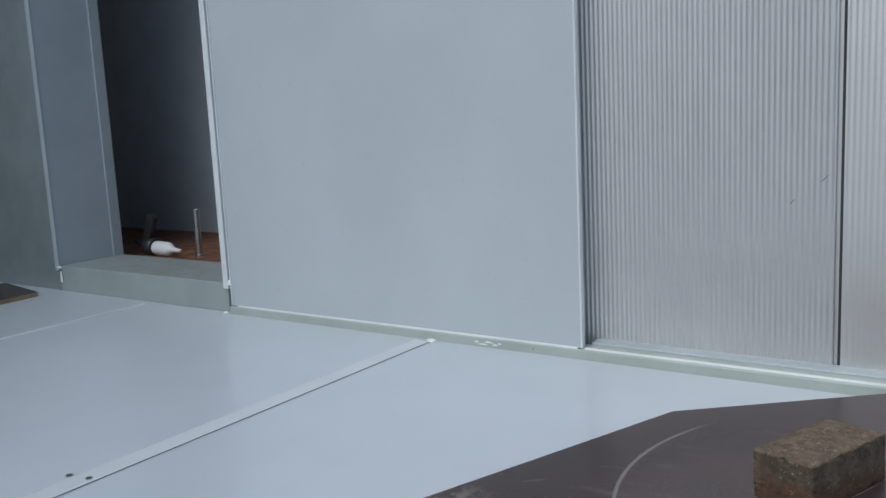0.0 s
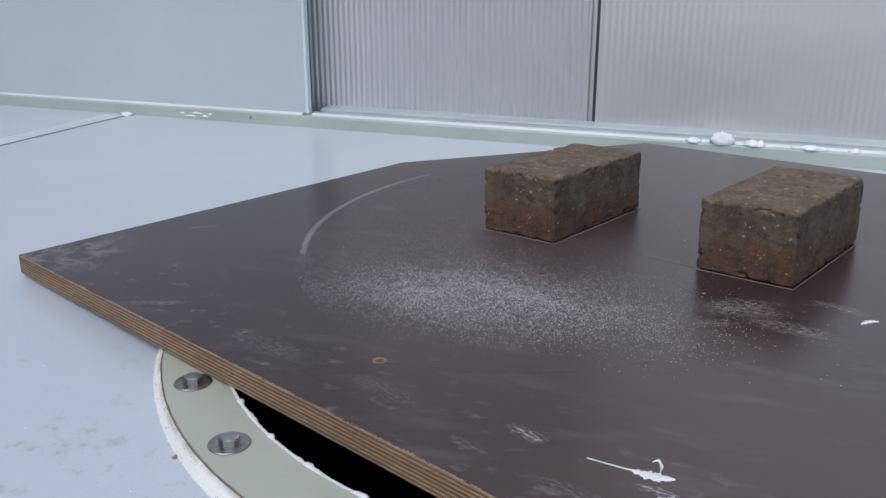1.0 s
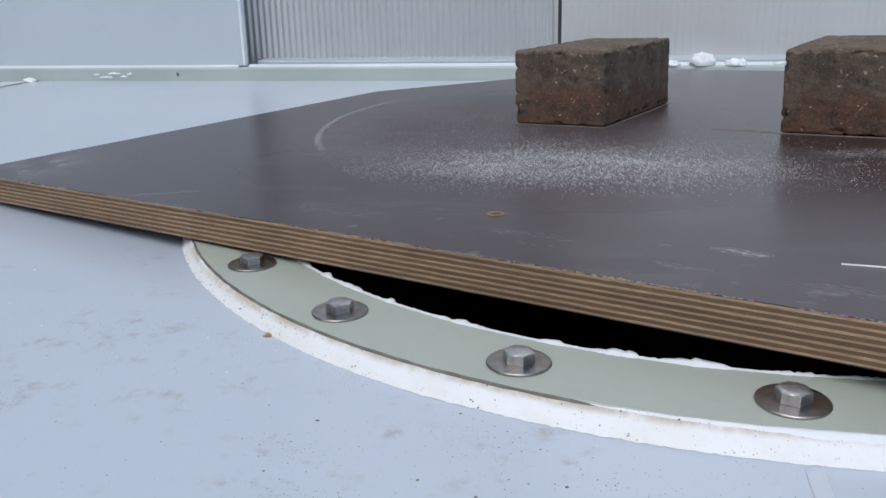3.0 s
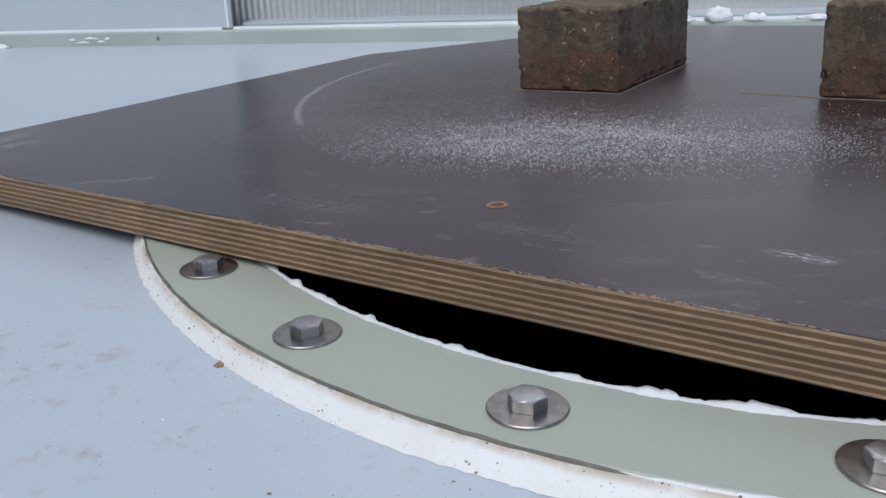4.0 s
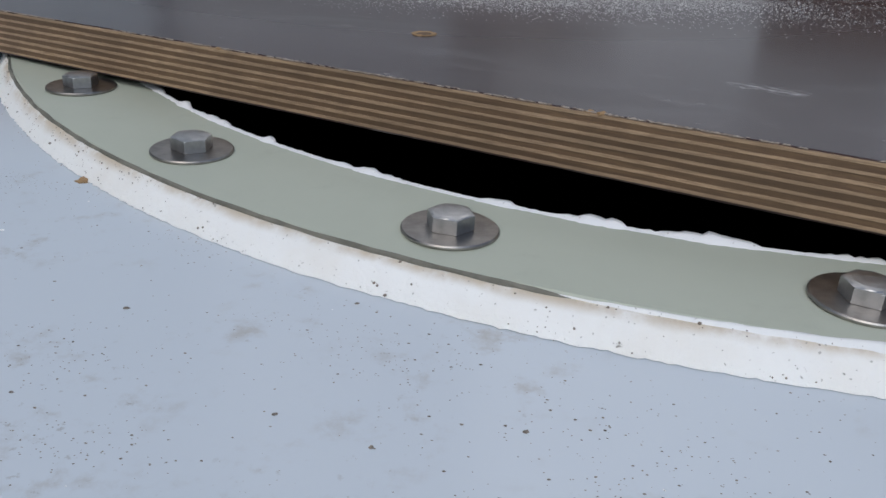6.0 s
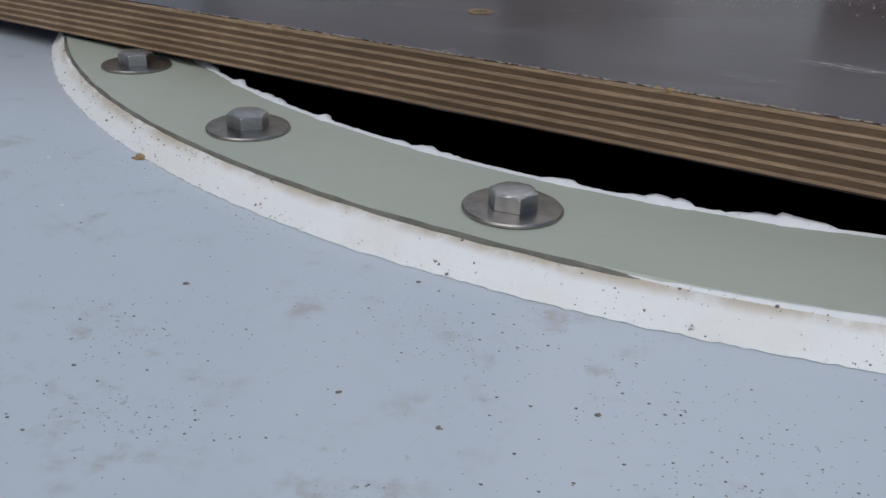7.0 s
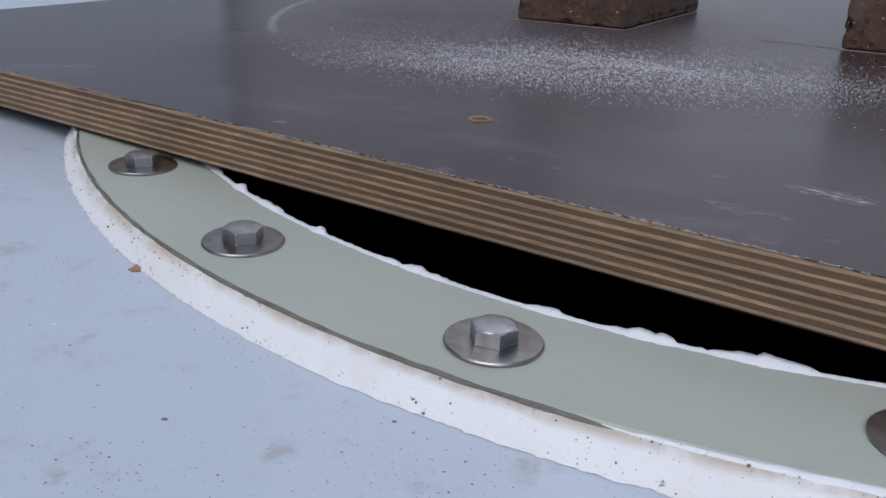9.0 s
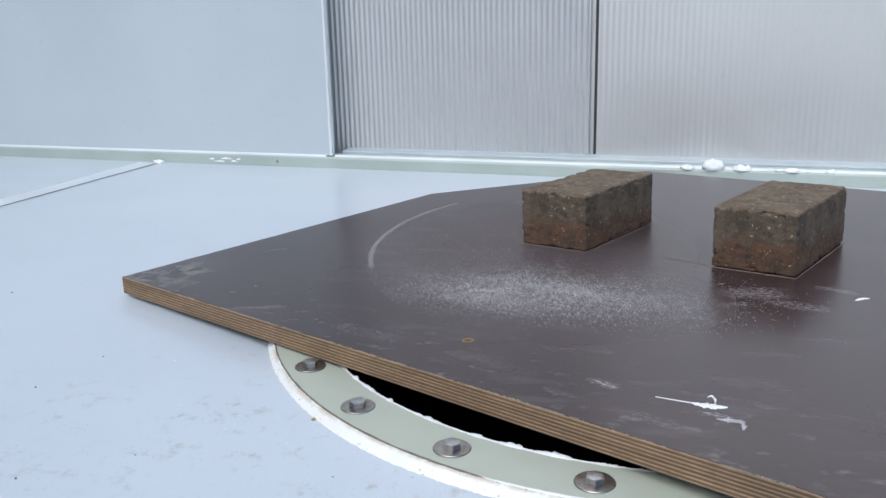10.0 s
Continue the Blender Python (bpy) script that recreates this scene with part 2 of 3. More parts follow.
PLY_LIGHT = make_ply("pale_ply", (0.50, 0.35, 0.215), (0.45, 0.305, 0.18))
PLY_DARK = make_ply("dark_ply", (0.185, 0.115, 0.060), (0.225, 0.140, 0.078))
BRICK = make_brick()
STEEL = make_steel("bright_steel", (0.52, 0.51, 0.50), 0.32, 0.48)
WASHER = make_steel("dull_steel", (0.42, 0.395, 0.37), 0.28, 0.40)
SEALANT = make_sealant("cream_sealant", (0.95, 0.945, 0.91), (0.74, 0.64, 0.48), 0.18, 0.4700)
FOAM = make_sealant("white_sealant", (0.92, 0.92, 0.91), (0.74, 0.72, 0.67), 0.25, 0.0, 0.0004)
SHAFT = make_paint("shaft_shade", (0.012, 0.012, 0.013), (0.018, 0.018, 0.02), (0.7, 0.9))
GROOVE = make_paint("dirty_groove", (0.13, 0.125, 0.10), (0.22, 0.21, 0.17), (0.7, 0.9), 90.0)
GAP = make_paint("dark_gap", (0.03, 0.032, 0.036), (0.05, 0.052, 0.056), (0.6, 0.8))
GRIT = make_paint("dark_grit", (0.12, 0.10, 0.08), (0.30, 0.26, 0.21), (0.8, 0.95), 300.0)
RAW_WOOD = make_ply("raw_wood", (0.42, 0.27, 0.13), (0.32, 0.20, 0.09))
EDGE_WEAR = make_paint("frayed_wood", (0.20, 0.16, 0.125), (0.40, 0.35, 0.30), (0.7, 0.9), 500.0)
RAW_DARK = make_ply("dark_raw_wood", (0.16, 0.10, 0.055), (0.10, 0.065, 0.035))
DUSTY = make_paint("dull_dust", (0.20, 0.165, 0.13), (0.29, 0.24, 0.19), (0.8, 0.95), 200.0)
GRAIN = make_paint("pale_grain", (0.48, 0.465, 0.46), (0.70, 0.68, 0.66), (0.7, 0.9), 900.0)
RUST = make_paint("red_brown_boards", (0.17, 0.07, 0.04), (0.26, 0.13, 0.07), (0.6, 0.8), 14.0)
SMEAR = make_paint("thin_smear", (0.36, 0.35, 0.36), (0.52, 0.51, 0.52), (0.5, 0.7), 120.0)
BLACK = make_paint("black_plastic", (0.02, 0.02, 0.022), (0.03, 0.03, 0.032), (0.4, 0.6))


# ---- builders ----
def mesh_of(name, bm, material, smooth=False):
    bmesh.ops.recalc_face_normals(bm, faces=bm.faces)
    me = bpy.data.meshes.new(name)
    bm.to_mesh(me)
    bm.free()
    me.materials.append(material)
    if smooth:
        me.shade_smooth()
    return me


def thing(name, bm, material, label="", category="", kind="", group="", m=None, smooth=False):
    ob = new(name, mesh_of(name, bm, material, smooth))
    if m is not None:
        ob.matrix_world = m
    return tagged(ob, label, category, group, kind)


def part(name, bm, material, parent, label="", m=None, smooth=False):
    ob = new(name, mesh_of(name, bm, material, smooth))
    ob.parent = parent
    if m is not None:
        ob.matrix_basis = m
    return tagged(ob, label)


def empty(name, m, label, category, group="", kind=""):
    ob = new(name)
    ob.empty_display_size = 0.05
    ob.matrix_world = m
    return tagged(ob, label, category, group, kind)


def box(x0, x1, y0, y1, z0, z1, bevel=0.0, segments=2):
    bm = bmesh.new()
    bmesh.ops.create_cube(bm, size=1.0)
    for v in bm.verts:
        v.co = Vector(((x0 + x1) / 2 + v.co.x * (x1 - x0), (y0 + y1) / 2 + v.co.y * (y1 - y0), (z0 + z1) / 2 + v.co.z * (z1 - z0)))
    if bevel:
        bmesh.ops.bevel(bm, geom=bm.edges[:], offset=bevel, segments=segments, profile=0.6, affect="EDGES")
    return bm


def lathe(profile, steps, a0=0.0, a1=2 * math.pi, wobble=None, closed=False):
    """Turns a profile of (radius, height) round the z axis. wobble(i, angle) gives (dr, dz) for each profile point."""
    bm = bmesh.new()
    full = abs(a1 - a0 - 2 * math.pi) < 1e-6
    rings = []
    for s in range(steps if full else steps + 1):
        a = a0 + (a1 - a0) * s / steps
        ring = []
        for i, (r, z) in enumerate(profile):
            dr, dz = wobble(i, a) if wobble else (0, 0)
            ring.append(bm.verts.new(((r + dr) * math.cos(a), (r + dr) * math.sin(a), z + dz)))
        rings.append(ring)
    n = len(profile)
    for s in range(len(rings) if full else len(rings) - 1):
        p, q = rings[s], rings[(s + 1) % len(rings)]
        for i in range(n if closed else n - 1):
            bm.faces.new((p[i], p[(i + 1) % n], q[(i + 1) % n], q[i]))
    return bm


def blob(size, seed, detail=3, rough=0.35, flat=0.0):
    """An uneven lump that rests on z = 0."""
    bm = bmesh.new()
    bmesh.ops.create_icosphere(bm, subdivisions=detail, radius=1.0)
    for v in bm.verts:
        d = 1.0 + rough * noise.noise(v.co * 1.7 + Vector((seed * 3.1, seed, 0))) + 0.4 * rough * noise.noise(v.co * 4.3 + Vector((0, seed, seed)))
        v.co *= d
        v.co.z = max(v.co.z, -flat)
        v.co = Vector((v.co.x * size[0], v.co.y * size[1], v.co.z * size[2]))
    low = min(v.co.z for v in bm.verts)
    for v in bm.verts:
        v.co.z -= low
    return bm


# ---- the round opening in the floor ----
CX, CY = 0.2975, 1.2923
R_IN, R_OUT, R_BOLT, R_FILLET = 0.415, 0.4700, 0.4450, 0.4800
Z_RING = 0.0095
WALL_Y = 2.127
CENTRE = pose(CX, CY, 0)


def build_floor():
    """One sheet with a round hole in it."""
    bm = bmesh.new()
    n, half = 96, 0.60
    inner, outer, low = [], [], []
    for i in range(n):
        a = 2 * math.pi * i / n
        c, s = math.cos(a), math.sin(a)
        k = half / max(abs(c), abs(s))
        inner.append(bm.verts.new((CX + R_IN * c, CY + R_IN * s, 0)))
        low.append(bm.verts.new((CX + R_IN * c, CY + R_IN * s, -0.06)))
        outer.append(bm.verts.new((CX + k * c, CY + k * s, 0)))
    for i in range(n):
        j = (i + 1) % n
        bm.faces.new((inner[i], inner[j], outer[j], outer[i]))
        bm.faces.new((low[i], low[j], inner[j], inner[i]))
    x0, x1, y0, y1 = -6.0, 40.0, -40.0, 2.40
    for a, b, c, d in ((x0, CX - half, y0, y1), (CX + half, x1, y0, y1), (CX - half, CX + half, y0, CY - half), (CX - half, CX + half, CY + half, y1)):
        bm.faces.new([bm.verts.new(p) for p in ((a, c, 0), (b, c, 0), (b, d, 0), (a, d, 0))])
    return thing("floor", bm, GELCOAT, "glossy pale blue-grey gelcoat floor with dirt specks", "floor", "structure")


floor = build_floor()


def seam(x0, x1, y0, y1, height, seed):
    """A flat sealed joint with a slightly uneven rim."""
    bm = bmesh.new()
    n = max(8, int((y1 - y0) / 0.02))
    rows = []
    for i in range(n + 1):
        y = y0 + (y1 - y0) * i / n
        e = 0.0015 * noise.noise((seed, y * 14, 0))
        rows.append([bm.verts.new(p) for p in ((x0 + e, y, 0.0004), (x0 + 0.004 + e, y, height), (x1 - 0.0025, y, height), (x1, y, 0.0004))])
    for p, q in zip(rows, rows[1:]):
        for i in range(3):
            bm.faces.new((p[i], p[i + 1], q[i + 1], q[i]))
    return bm


part("joint_strip", seam(-1.078, -1.022, -5.0, 2.10, 0.0014, 1), JOINT, floor, "smooth white sealed floor joint")
part("joint_line", seam(-1.0215, -1.0185, -5.0, 2.10, 0.0009, 2), GAP, floor, "thin dark joint line")
part("joint_strip", seam(-2.345, -2.322, -5.0, 2.10, 0.0020, 3), JOINT, floor, "narrow white sealed floor joint")
part("joint_strip", seam(0.281, 0.288, -5.0, CY - R_FILLET - 0.004, 0.0012, 4), JOINT, floor, "narrow white sealed floor joint")

for x, y in ((-1.087, 0.990), (-1.038, 1.000)):
    part("screw", lathe([(0.0065, 0.0), (0.006, 0.0016), (0.003, 0.0022), (0.001, 0.0018)], 16), WASHER, floor, "small flat screw head", m=pose(x, y, 0.0016))

# shaft below the opening; near-black colour stands in for the shade inside
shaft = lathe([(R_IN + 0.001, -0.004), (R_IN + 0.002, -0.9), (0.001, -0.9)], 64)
thing("shaft", shaft, SHAFT, "shaft below the round floor opening, its shade painted in near-black", "shaft", "structure", m=CENTRE)

# flange ring
flange = empty("flange_ring", CENTRE, "green-grey round mounting flange sealed into the floor", "flange")


def ring_wobble(i, a):
    return (0.0006 * noise.noise((a * 9, i, 2)), 0.0)


part("ring", lathe([(R_IN, -0.02), (R_IN, Z_RING - 0.001), (R_IN + 0.001, Z_RING), (R_OUT - 0.0012, Z_RING), (R_OUT, Z_RING - 0.001), (R_OUT, 0.0002)], 240, wobble=ring_wobble), FLANGE, flange, "green-grey painted ring")


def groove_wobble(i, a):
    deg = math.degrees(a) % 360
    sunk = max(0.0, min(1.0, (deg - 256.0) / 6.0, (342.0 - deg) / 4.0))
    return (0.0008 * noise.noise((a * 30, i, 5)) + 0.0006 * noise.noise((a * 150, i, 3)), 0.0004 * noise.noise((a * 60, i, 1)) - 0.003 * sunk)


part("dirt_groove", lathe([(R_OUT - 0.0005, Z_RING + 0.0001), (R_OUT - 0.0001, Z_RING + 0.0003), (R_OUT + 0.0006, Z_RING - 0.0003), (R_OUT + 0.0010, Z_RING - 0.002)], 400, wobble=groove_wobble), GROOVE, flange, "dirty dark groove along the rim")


def fillet_wobble(i, a):
    k = (0.0, 0.3, 0.8, 1.0, 1.0, 1.0)[i]
    thin = max(0.0, min(1.0, (242.0 - math.degrees(a) % 360) / 18))
    return (-k * k * 0.0028 * thin + k * (0.0009 * noise.noise((a * 8, 0, 3)) + 0.0007 * noise.noise((a * 60, i, 7)) + 0.0010 * noise.noise((a * 190, i, 2))), (0.2, 0.5, 0.7, 0.6, 0.2, 0.0)[i] * 0.0011 * noise.noise((a * 38, i * 0.7, 9)))


part("sealant_fillet", lathe([(R_OUT + 0.0002, Z_RING - 0.0010), (R_OUT + 0.0016, Z_RING - 0.0010), (R_OUT + 0.0044, Z_RING - 0.0030), (R_OUT + 0.0070, 0.0040), (R_OUT + 0.0090, 0.0018), (R_OUT + 0.0104, 0.0002)], 1500, wobble=fillet_wobble), SEALANT, flange, "stained cream sealant fillet", smooth=True)


def bead_wobble(i, a):
    w = (0.35 + 0.9 * noise.noise((a * 13, 0, 4))) * max(0.0, min(1.0, (math.degrees(a) + 103) / 12))
    k = 1.0 - max(0.0, min(1.0, (math.degrees(a) + 103) / 12))
    return (-k * (-0.0012, -0.0004, 0.0010, 0.0026)[i] + (-0.0009 if i < 2 else 0.0004) * w + 0.0007 * noise.noise((a * 50, i, 2)), -k * (0.0006, 0.0013, 0.0012, 0.0)[i] + 0.0004 * noise.noise((a * 40, i, 8)))


part("sealant_bead", lathe([(R_OUT - 0.0012, Z_RING + 0.0001), (R_OUT - 0.0004, Z_RING + 0.0008), (R_OUT + 0.0010, Z_RING + 0.0007), (R_OUT + 0.0026, Z_RING - 0.0020)], 440, radians(-103), radians(-20), bead_wobble), FOAM, flange, "smeared white sealant bead over the rim", smooth=True)


def torn_wobble(i, a):
    tear = max(0.0, 1.15 * noise.noise((a * 13, 1, 6)) + 0.5 * noise.noise((a * 45, 2, 6)) + 0.16 * noise.noise((a * 170, 2, 6)) + 0.05)
    edge = (1.0, 0.7, 0.1, -0.35)[i]
    return (-edge * 0.0062 * tear + 0.0008 * noise.noise((a * 160, i, 3)), (0.6, 1.0, 0.7, 0.0)[i] * (0.0034 * tear + 0.0005 * noise.noise((a * 90, i, 5))))


part("torn_sealant", lathe([(R_IN - 0.0006, Z_RING - 0.0030), (R_IN - 0.0010, Z_RING + 0.0002), (R_IN + 0.0003, Z_RING + 0.0006), (R_IN + 0.0017, Z_RING + 0.0001)], 1400, wobble=torn_wobble), FOAM, flange, "torn ragged white sealant along the inner rim", smooth=True)


def fillet_grime(count, seed):
    """Dark specks stuck to the sealant fillet, thickest along its foot and under the rim."""
    pick = random.Random(seed)
    bm = bmesh.new()
    while count:
        a = radians(pick.uniform(-152, -70))
        across = pick.choice((pick.random(), pick.random() ** 0.4, pick.random() ** 2.5))
        if noise.noise((a * 22, across * 2, 7)) < pick.uniform(-0.15, 0.5):
            continue
        count -= 1
        r = R_OUT + 0.0012 + 0.0092 * across
        z = 0.0086 * (1 - across) ** 0.9 + 0.0002
        size = pick.uniform(0.00008, 0.00022) * pick.choice((1, 1, 1, 1.3, 2.0))
        turn = pick.uniform(0, 6.28)
        centre = Vector((r * math.cos(a), r * math.sin(a), z))
        foot = []
        for k in range(5):
            b = turn + k * 1.2566
            e = size * pick.uniform(0.6, 1.3)
            dr = e * math.sin(b)
            foot.append(bm.verts.new((centre.x + dr * math.cos(a) - 1.5 * e * math.cos(b) * math.sin(a), centre.y + dr * math.sin(a) + 1.5 * e * math.cos(b) * math.cos(a), z - 0.9 * dr)))
        top = bm.verts.new(centre + Vector((math.cos(a), math.sin(a), 1.0)) * size * 0.9)
        for k in range(5):
            bm.faces.new((foot[k], foot[(k + 1) % 5], top))
    return bm


tagged(part("fillet_grime", fillet_grime(430, 31), DUSTY, flange), "dark grit stuck to the sealant", kind="stuff")

# ---- bolts with washers ----
def hex_head(af, height):
    """A hexagon head with a domed, chamfered top, a washer face below and a shallow dish on top."""
    bm = bmesh.new()
    rc = af / math.sqrt(3)
    n = 48
    rings = []
    for r_lim, z in ((rc * 0.99, 0.0), (9.0, 0.0004), (9.0, height * 0.80), (rc * 0.97, height * 0.89), (af * 0.475, height * 0.955), (af * 0.38, height * 1.0), (af * 0.18, height * 1.03)):
        ring = []
        for i in range(n):
            a = 2 * math.pi * i / n
            k = (a + math.pi / 6) % (math.pi / 3) - math.pi / 6
            r = min(af / 2 / math.cos(k), r_lim)
            ring.append(bm.verts.new((r * math.cos(a), r * math.sin(a), z)))
        rings.append(ring)
    for p, q in zip(rings, rings[1:]):
        for i in range(n):
            bm.faces.new((p[i], p[(i + 1) % n], q[(i + 1) % n], q[i]))
    bm.faces.new(rings[-1])
    bm.faces.new(rings[0])
    return bm


def build_bolt():
    bolt = empty("hex_bolt", pose(0, 0, 0), "dull stainless hex bolt with a wide flat washer on the flange", "bolt", "bolts round the flange")
    part("washer", lathe([(0.0045, 0.0), (0.0155, 0.0), (0.0159, 0.0004), (0.0159, 0.0010), (0.0155, 0.0014), (0.0045, 0.0014)], 64, closed=True), WASHER, bolt, "brownish steel washer")
    part("head", hex_head(0.0137, 0.0055), STEEL, bolt, m=pose(0, 0, 0.0015))
    part("shank", lathe([(0.0042, 0.0025), (0.0042, -0.03), (0.0001, -0.03)], 16), STEEL, bolt)
    return bolt


first = build_bolt()
for n, (around, turn) in enumerate(((-138.2, 4), (-123.55, 3), (-108.05, 22), (-92.1, 12), (-76.6, 40))):
    a = radians(around)
    place = pose(CX + R_BOLT * math.cos(a), CY + R_BOLT * math.sin(a), Z_RING + 0.0001, 0.8 * (n % 2), 0.5, turn)
    if n == 0:
        first.matrix_world = place
    else:
        copy_thing(first, place)

# ---- the plywood board, slid aside and turned a little ----
BOARD = pose(0, 0, 0.0502, -0.797, -0.942, 0)
THICK = 0.0225
PLIES = 13
OUTLINE = ((-0.398, 1.168), (0.80, 0.653), (1.12, 1.08), (0.93, 1.80), (0.185, 2.095), (-0.18, 1.79))


def outline_points(inset, step, jitter, seed):
    pts = []
    for k, (a, b) in enumerate(zip(OUTLINE, OUTLINE[1:] + OUTLINE[:1])):
        a, b = Vector(a), Vector(b)
        along = (b - a).normalized()
        inward = Vector((-along.y, along.x))
        n = max(2, int((b - a).length / (step if k in (0, 5) else 0.05)))
        for i in range(n):
            p = a + (b - a) * i / n
            d = inset + (jitter * (noise.noise((p.x * 70, p.y * 70, seed)) + 0.6 * noise.noise((p.x * 260, p.y * 260, seed))) if i else inset * 0.3)
            pts.append(p + inward * d)
    return pts


def wave(p, level):
    """The border between two plies wanders a little."""
    return 0.00032 * noise.noise((p.x * 9, p.y * 9, level * 3.7)) + 0.00012 * noise.noise((p.x * 45, p.y * 45, level * 2.1)) if 0 < level < PLIES else 0.0


def slab(inset, z0, z1, step, jitter, seed, soft=0.0, ply=None):
    bm = bmesh.new()
    pts = outline_points(inset, step, jitter, seed)
    levels = [(0.0, z0), (0.0, z1 - soft), (soft, z1)] if soft else [(0.0, z0), (0.0, z1)]
    mid = Vector((0.36, 1.37))
    rings = [[bm.verts.new((*(p + (mid - p).normalized() * s), z + (wave(p, ply + 1 - k) if ply is not None else 0.0))) for p in pts] for k, (s, z) in enumerate(levels)]
    n = len(pts)
    for p, q in zip(rings, rings[1:]):
        for i in range(n):
            bm.faces.new((p[i], p[(i + 1) % n], q[(i + 1) % n], q[i]))
    bm.faces.new(rings[-1])
    bm.faces.new(rings[0])
    return bm


board = empty("plywood_board", BOARD, "dark brown film-faced plywood board lying across the floor opening", "board")
part("film_face", slab(0.0009, -0.0005, 0.0, 0.0025, 0.0012, 1, 0.0002), FILM, board, "scuffed dark brown film face with dust")
level = -0.0005
for n in range(PLIES):
    pale = n % 2 == 0
    below = level - (0.00122 if pale else 0.00212)
    part("ply", slab(0.0000 if pale else 0.00018, below, level, 0.005, 0.00022, 10 + n, ply=n), PLY_LIGHT if pale else PLY_DARK, board)
    level = below
part("film_back", slab(0.0004, -THICK, -THICK + 0.0007, 0.01, 0.0003, 40), FILM, board)

# splintered spots along the upper edge
rng = random.Random(5)
for u in (0.2, 0.2045, 0.041):
    v = 1.168 - (u + 0.398) * 0.4296
    size = rng.uniform(0.8, 1.3)
    part("splinter", blob((0.0019 * size, 0.0011 * size, 0.0009 * size), u * 40, 2, 0.6), RAW_WOOD, board, m=pose(u + 0.0006, v + 0.0009, -0.0008, 0, 0, -23 + rng.uniform(-20, 20)))


def worn_edge(count, seed):
    """A broken thin line of pale raw wood and film flakes along the upper front edge."""
    pick = random.Random(seed)
    bm = bmesh.new()
    while count:
        u = pick.uniform(-0.38, 0.42)
        if noise.noise((u * 16, 2.0, 1.0)) + 0.4 * noise.noise((u * 70, 0.0, 3.0)) < pick.uniform(-0.25, 0.25):
            continue
        count -= 1
        v = 1.168 - (u + 0.398) * 0.4296 + pick.uniform(0.0002, 0.0013)
        length, width, z = pick.uniform(0.0005, 0.0026), pick.uniform(0.00010, 0.00034), pick.uniform(0.0, 0.00014)
        a = radians(-23.2 + pick.gauss(0, 6))
        d, side = Vector((math.cos(a), math.sin(a))) * length, Vector((-math.sin(a), math.cos(a))) * width
        p = Vector((u, v))
        foot = [bm.verts.new((*(p + q), -0.0002)) for q in (-d, side, d, -side)]
        top = bm.verts.new((*p, z + 0.0002))
        for k in range(4):
            bm.faces.new((foot[k], foot[(k + 1) % 4], top))
    return bm


tagged(part("worn_edge", worn_edge(900, 12), EDGE_WEAR, board, "frayed pale line of raw wood along the edge"), "frayed pale line of raw wood along the edge", kind="stuff")

# old screw hole with a raw wooden rim
hole = part("screw_hole", lathe([(0.0062, 0.0001), (0.0056, 0.0006), (0.0045, 0.0005), (0.0036, 0.0001)], 28, wobble=lambda i, a: (0.0009 * noise.noise((a * 2.2, i, 4)), 0.0003 * noise.noise((a * 3, i, 1)))), RAW_WOOD, board, "raw rim of an old screw hole", m=pose(0.122, 1.039, 0))
part("plug", lathe([(0.0040, 0.0003), (0.0001, 0.0001)], 20), RAW_DARK, hole)


def smear(points, width, seed, z=0.0012):
    """A thin dried smear along a short line."""
    bm = bmesh.new()
    pts = [Vector(p) for p in points]
    n = 26
    rows = []
    total = len(pts) - 1
    for i in range(n + 1):
        s = i / n * total
        k = min(int(s), total - 1)
        p = pts[k].lerp(pts[k + 1], s - k)
        d = (pts[k + 1] - pts[k]).normalized()
        side = Vector((-d.y, d.x))
        w = width * (0.06 + 0.94 * math.sin(math.pi * (0.02 + 0.96 * i / n)) ** 0.8) * (0.75 + 0.7 * noise.noise((i * 0.45, seed, 0)))
        rows.append([bm.verts.new((*(p + side * w * e), z * h + 0.00015)) for e, h in ((-1, 0), (-0.5, 0.8), (0, 1.0), (0.55, 0.7), (1.1, 0))])
    for p, q in zip(rows, rows[1:]):
        for i in range(4):
            bm.faces.new((p[i], p[i + 1], q[i + 1], q[i]))
    return bm


for pts, w, seed, material in (
    (((0.3159, 0.9436), (0.3378, 0.9395), (0.3480, 0.9382), (0.3600, 0.9360)), 0.0006, 1, FOAM),
    (((0.3457, 0.9388), (0.3600, 0.9355), (0.3740, 0.9365)), 0.0062, 2, FOAM),
    (((0.3640, 0.9400), (0.3640, 0.9500), (0.3610, 0.9573), (0.3574, 0.9530)), 0.0013, 3, FOAM),
    (((0.3660, 0.9125), (0.3776, 0.9122), (0.3880, 0.9120)), 0.0046, 5, SMEAR),
    (((0.3850, 0.9130), (0.3868, 0.9040), (0.3863, 0.8967)), 0.0022, 6, SMEAR),
    (((0.5002, 1.2547), (0.5089, 1.2661), (0.5160, 1.2665)), 0.0036, 8, FOAM),
):
    part("paint_smear", smear(pts, w, seed, 0.0008 if material is FOAM else 0.0002), material, board, "dried white sealant smear")
part("dust_line", smear(((0.2845, 1.3993), (0.315, 1.387), (0.345, 1.372)), 0.0006, 25, 0.0006), DUSTY, board, "thin brown line of dirt")


